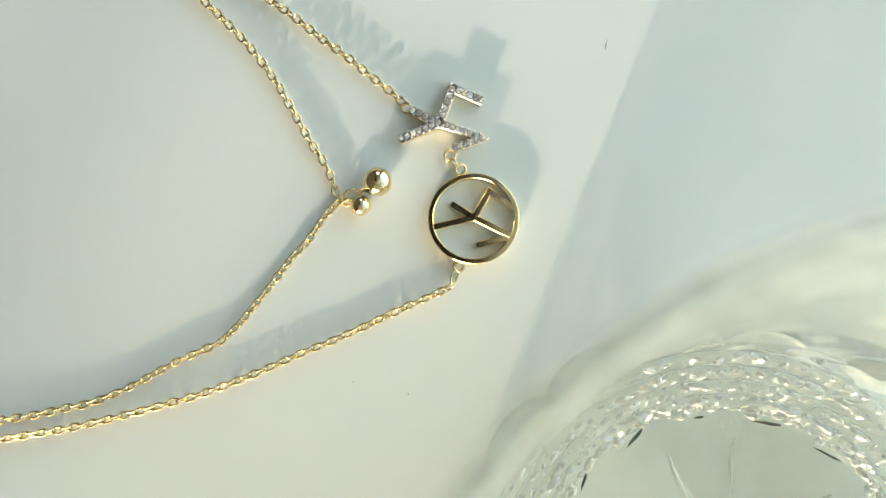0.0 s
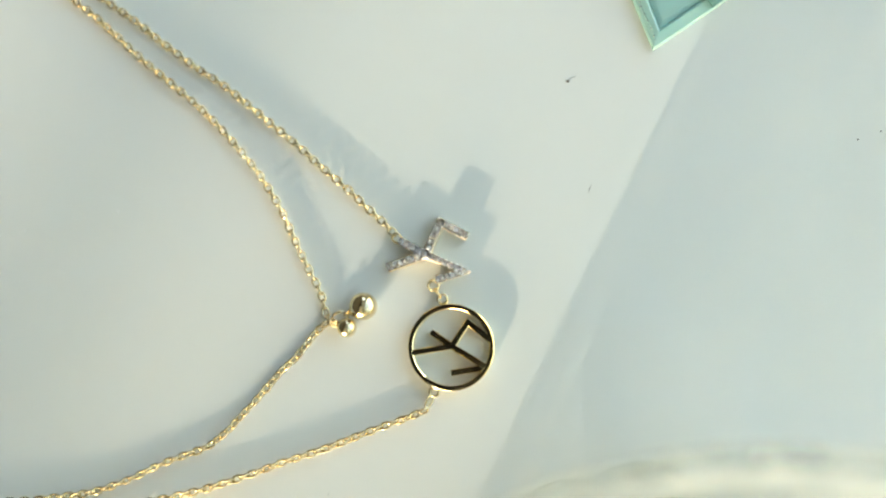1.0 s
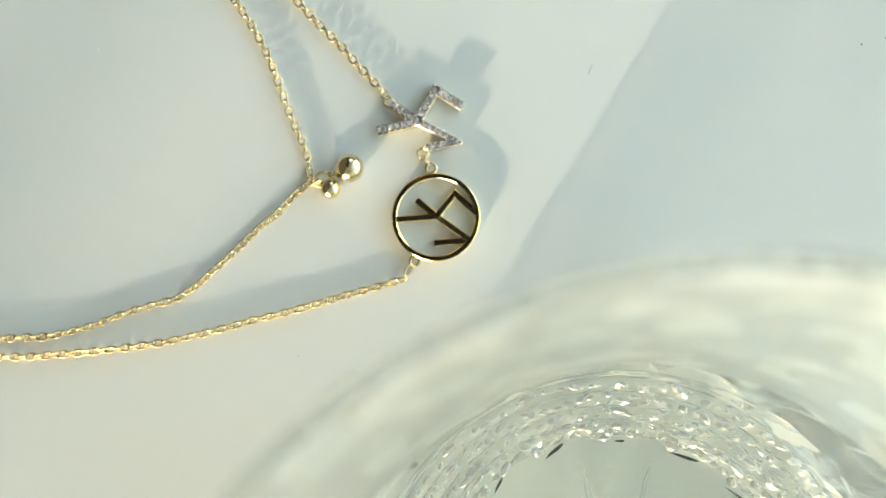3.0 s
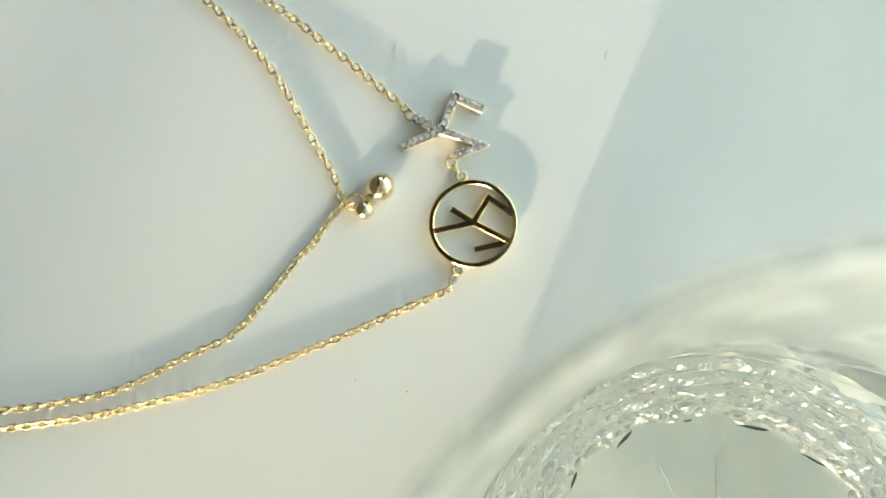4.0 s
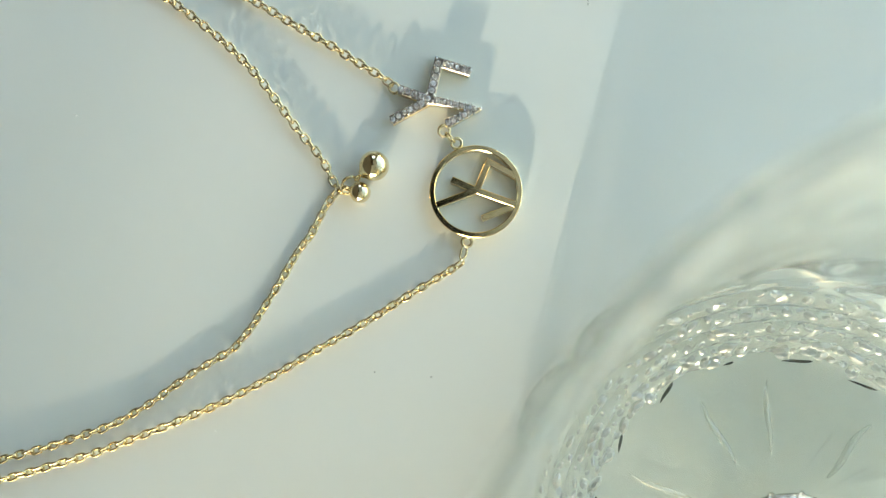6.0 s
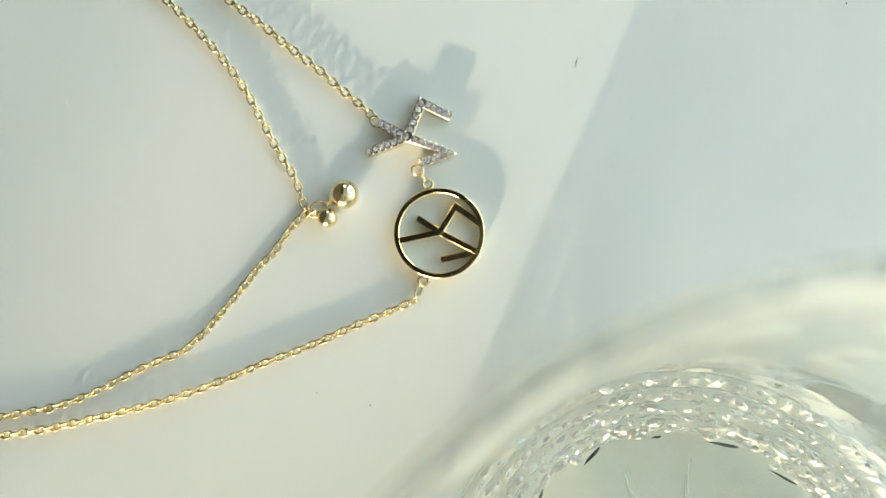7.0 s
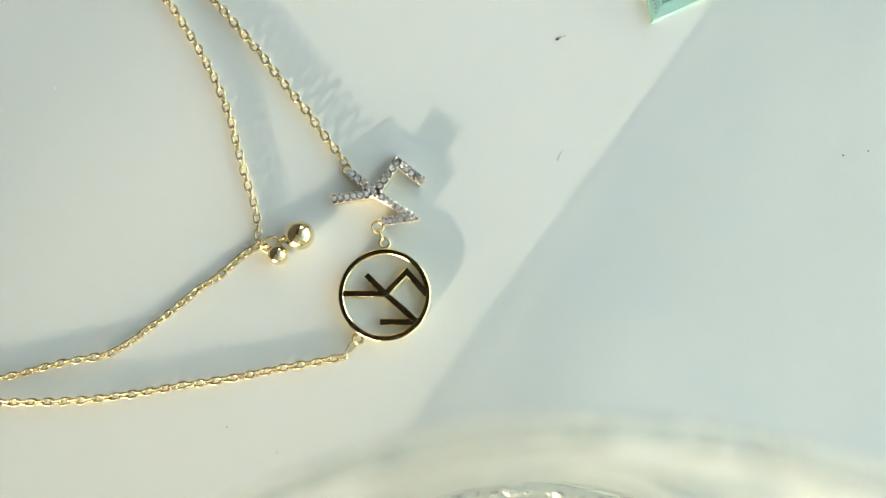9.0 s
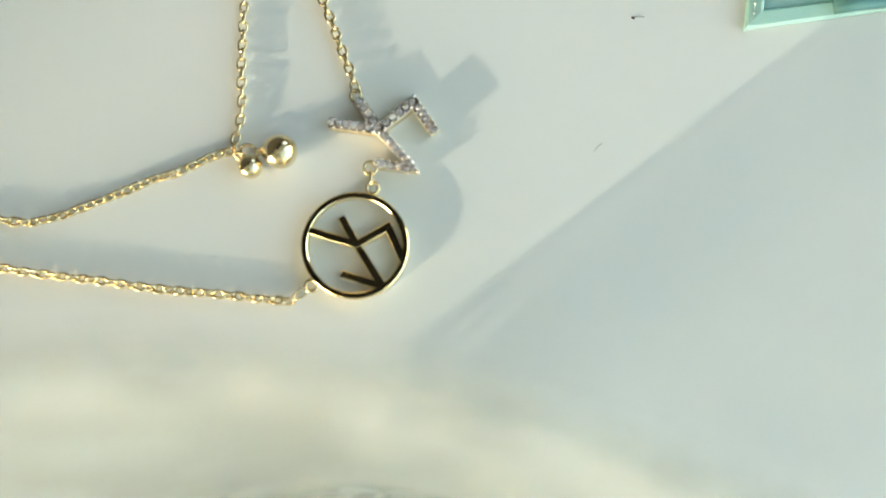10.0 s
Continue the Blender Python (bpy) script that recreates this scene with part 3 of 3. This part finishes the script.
    for r, z, count in ((27.5, 9.45, 90), (25.75, 8.7, 110), (24.0, 7.95, 110), (22.6, 7.2, 110), (21.5, 6.3, 90)):
        for i in range(count):
            a = (i + rng.uniform(-0.2, 0.2)) * math.tau / count
            k = rng.choice((0.5, 0.75, 1.1) if r < 23 else (0.45, 0.55, 0.7, 0.95))
            rr = r + rng.uniform(-0.4, 0.4) * (0.5 if r < 23 else 1.0)
            where = pose(rr * MM * math.cos(a), rr * MM * math.sin(a), z * MM, rng.uniform(-18, 18), rng.uniform(-18, 18), math.degrees(a) + rng.uniform(-25, 25)) @ Matrix.Diagonal((k * 0.8, k * rng.uniform(0.8, 2.2), k, 1))
            if 40 < math.degrees(a) < 235:
                ob = new("glass_stud", stud)
                ob.parent = thing
                ob.matrix_basis = where
            else:
                first = len(rest.verts)
                rest.from_mesh(stud)
                rest.verts.ensure_lookup_table()
                for v in rest.verts[first:]:
                    v.co = where @ v.co
    tagged(part("glass_studs", rest, STUD_GLASS, thing, smooth=False), kind="stuff")
    # wedge-shaped cuts round the edge of the floor, the dark reflection put into their colour, and tapering ridges that
    # run inwards from them
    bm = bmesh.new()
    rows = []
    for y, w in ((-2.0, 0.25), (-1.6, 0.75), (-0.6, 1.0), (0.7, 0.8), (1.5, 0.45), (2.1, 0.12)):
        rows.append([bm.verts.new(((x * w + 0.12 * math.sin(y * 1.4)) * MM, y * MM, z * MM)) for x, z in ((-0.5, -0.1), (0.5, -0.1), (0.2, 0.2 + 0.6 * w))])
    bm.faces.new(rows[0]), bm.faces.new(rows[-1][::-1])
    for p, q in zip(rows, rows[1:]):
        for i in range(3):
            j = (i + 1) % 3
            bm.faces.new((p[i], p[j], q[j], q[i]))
    wedge = mesh_of("cut_wedge", bm, DARK_REFLECTION, smooth=False)
    bm = bmesh.new()
    rows = []
    for k in range(9):
        x, w = 19.0 - 1.1 * k, 0.34 * math.sin(math.pi * (k + 0.6) / 9.2) + 0.04
        rows.append([bm.verts.new((x * MM, y * w * MM + 0.25 * math.sin(k * 0.7) * MM, (4.98 + h * 0.9 * w) * MM)) for y, h in ((-1, 0), (-0.55, 0.8), (0, 1.1), (0.55, 0.8), (1, 0))])
    for p, q in zip(rows, rows[1:]):
        for i in range(4):
            bm.faces.new((p[i], p[i + 1], q[i + 1], q[i]))
    bm.faces.new(rows[0][::-1]), bm.faces.new(rows[-1])
    ridge = mesh_of("floor_ridge", bm, CUT_GLASS)
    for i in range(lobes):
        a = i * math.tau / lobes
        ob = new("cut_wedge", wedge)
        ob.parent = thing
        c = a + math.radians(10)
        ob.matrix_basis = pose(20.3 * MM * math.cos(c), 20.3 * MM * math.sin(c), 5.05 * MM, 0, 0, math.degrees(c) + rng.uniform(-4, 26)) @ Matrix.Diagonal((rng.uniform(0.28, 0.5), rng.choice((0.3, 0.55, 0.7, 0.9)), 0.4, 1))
        ob = new("glass_stud", stud)            # a stud added in place of the white highlight ending each cut
        ob.parent = thing
        ob.matrix_basis = pose(20.9 * MM * math.cos(c + 0.09), 20.9 * MM * math.sin(c + 0.09), 5.4 * MM, 0, 0, math.degrees(c)) @ Matrix.Diagonal((1.1, rng.uniform(1.2, 1.9), 1.1, 1))
        if i % 5 in (1, 3):                     # some ridges are pressed too faintly to show
            continue
        ob = new("floor_ridge", ridge)
        ob.parent = thing
        ob.matrix_basis = pose(0, 0, 0, 0, 0, math.degrees(a) + rng.uniform(-5, 5)) @ Matrix.Diagonal((rng.uniform(0.9, 1.0), rng.uniform(0.6, 1.3), 1, 1))


def finger_ring():
    bm = bmesh.new()
    m = 72
    pts = [(7.2 * MM * math.cos(i * math.tau / m), 7.2 * MM * math.sin(i * math.tau / m), 0.25 * MM * math.sin(9 * i * math.tau / m)) for i in range(m)]
    thing = tagged(new("finger_ring"), "darkened silver ring with twisted wire lying in the glass", "ring")
    thing.location = (32.9 * MM, -45.0 * MM, 6.0 * MM)
    add_tube(bm, pts, 0.75 * MM, 10)
    part("band", bm, SILVER, thing)
    bm = bmesh.new()
    twist = [((7.2 + 0.85 * math.cos(14 * a)) * MM * math.cos(a), (7.2 + 0.85 * math.cos(14 * a)) * MM * math.sin(a), 0.75 * MM * math.sin(14 * a)) for a in (i * math.tau / 280 for i in range(280))]
    add_tube(bm, twist, 0.22 * MM, 6)
    part("twisted_wire", bm, SILVER, thing, "dark silver wire wound round the band")


glass_tumbler()
finger_ring()


# ---- the mint tray ----
def tray():
    tip = Vector((21.4, 42.0))
    a, b = math.radians(117), math.radians(41)
    u, v = Vector((math.cos(a), math.sin(a))), Vector((math.cos(b), math.sin(b)))
    t = tagged(new("tray"), "translucent mint green glass tray on the white table", "tray")

    def corners(inset):
        """The four corners, each side moved inwards by the inset."""
        k = inset / abs(u.x * v.y - u.y * v.x)
        p = tip + (u + v) * k
        return [p, p + v * (70 - 2 * k), p + v * (70 - 2 * k) + u * (60 - 2 * k), p + u * (60 - 2 * k)]

    def lofted(name, levels, mat, label, bottom=True):
        bm = bmesh.new()
        rows = [[bm.verts.new((c * MM).to_3d() + Vector((0, 0, z * MM))) for c in corners(inset)] for inset, z in levels]
        for lo, hi in zip(rows, rows[1:]):
            for i in range(4):
                j = (i + 1) % 4
                bm.faces.new((lo[i], lo[j], hi[j], hi[i]))
        if bottom:
            bm.faces.new(rows[0][::-1]), bm.faces.new(rows[-1])
        return part(name, bm, mat, t, label, smooth=False)

    lofted("rim", ((0.5, 0.02), (0.05, 0.3), (0.0, 0.7), (0.25, 1.0), (1.5, 1.25), (1.75, 1.1), (1.9, 0.75), (1.9, 0.02), (0.5, 0.02)), MINT, "pale mint glass rim with a bevelled edge", bottom=False)
    lofted("floor_panel", ((1.93, 0.02), (1.93, 0.85), (2.6, 0.98)), MINT, "smooth mint glass floor of the tray")
    w = Vector((-v.y, v.x))
    bm = bmesh.new()
    pts = [((tip + v * (9.5 + 2.5 * i) + w * (1.0 + 0.12 * math.sin(i * 1.7))) * MM).to_3d() + Vector((0, 0, 1.35 * MM)) for i in range(23)]
    add_tube(bm, [tuple(p) for p in pts], 0.85 * MM, 14, closed=False)
    part("edge_bead", bm, TEAL, t, "rounded teal glass ridge along the edge")
    # a fine dark beaded line inlaid along the other side
    bm = bmesh.new()
    inner = tip + v * 0.75 + u * 1.0
    for i in range(40):
        c = inner + u * (0.55 * i) + v * (0.10 * math.sin(i * 0.5))
        bmesh.ops.create_icosphere(bm, subdivisions=1, radius=(0.17 if i % 2 else 0.12) * MM, matrix=Matrix.Translation((c.x * MM, c.y * MM, 1.12 * MM)))
    part("inlaid_line", bm, SILVER, t, "dark beaded metal line")


tray()


# ---- dust ----
def hair(x, y, yaw, length):
    bm = bmesh.new()
    pts = [((i / 6 - 0.5) * length * MM, 0.12 * length * MM * math.sin(i / 6 * 2.6), 0) for i in range(7)]
    add_tube(bm, pts, 0.028 * MM, 5, closed=False)
    ob = part("lint_hair", bm, DUST)
    ob.matrix_basis = pose(x * MM, y * MM, 0.028 * MM, 0, 0, yaw)
    tagged(ob, "tiny dark hair of lint on the white table", "lint", "dust on the table")


def crumb(x, y, r, mat):
    bm = bmesh.new()
    bmesh.ops.create_icosphere(bm, subdivisions=2, radius=r * MM)
    for w in bm.verts:
        w.co *= 0.75 + 0.5 * noise.noise(w.co * 9000 + Vector((x, y, 0)))
        w.co.z *= 0.6
    ob = part("dust_speck", bm, mat)
    ob.location = (x * MM, y * MM, 0.45 * r * MM)
    tagged(ob, "tiny speck of dust on the white table", "dust", "dust on the table")


hair(15.45, 22.9, 75, 1.3)
hair(11.3, 37.35, 35, 1.2)
crumb(10.8, 37.0, 0.24, DUST)
crumb(48.35, 33.0, 0.15, DUST)
crumb(51.1, 34.4, 0.12, DUST)
crumb(-6.75, -22.1, 0.11, DUST)
crumb(-13.56, -21.1, 0.08, DUST)
crumb(-33.2, -27.1, 0.12, LINT)
crumb(-48.6, 12.5, 0.2, LINT)
crumb(-61.7, 8.3, 0.2, LINT)
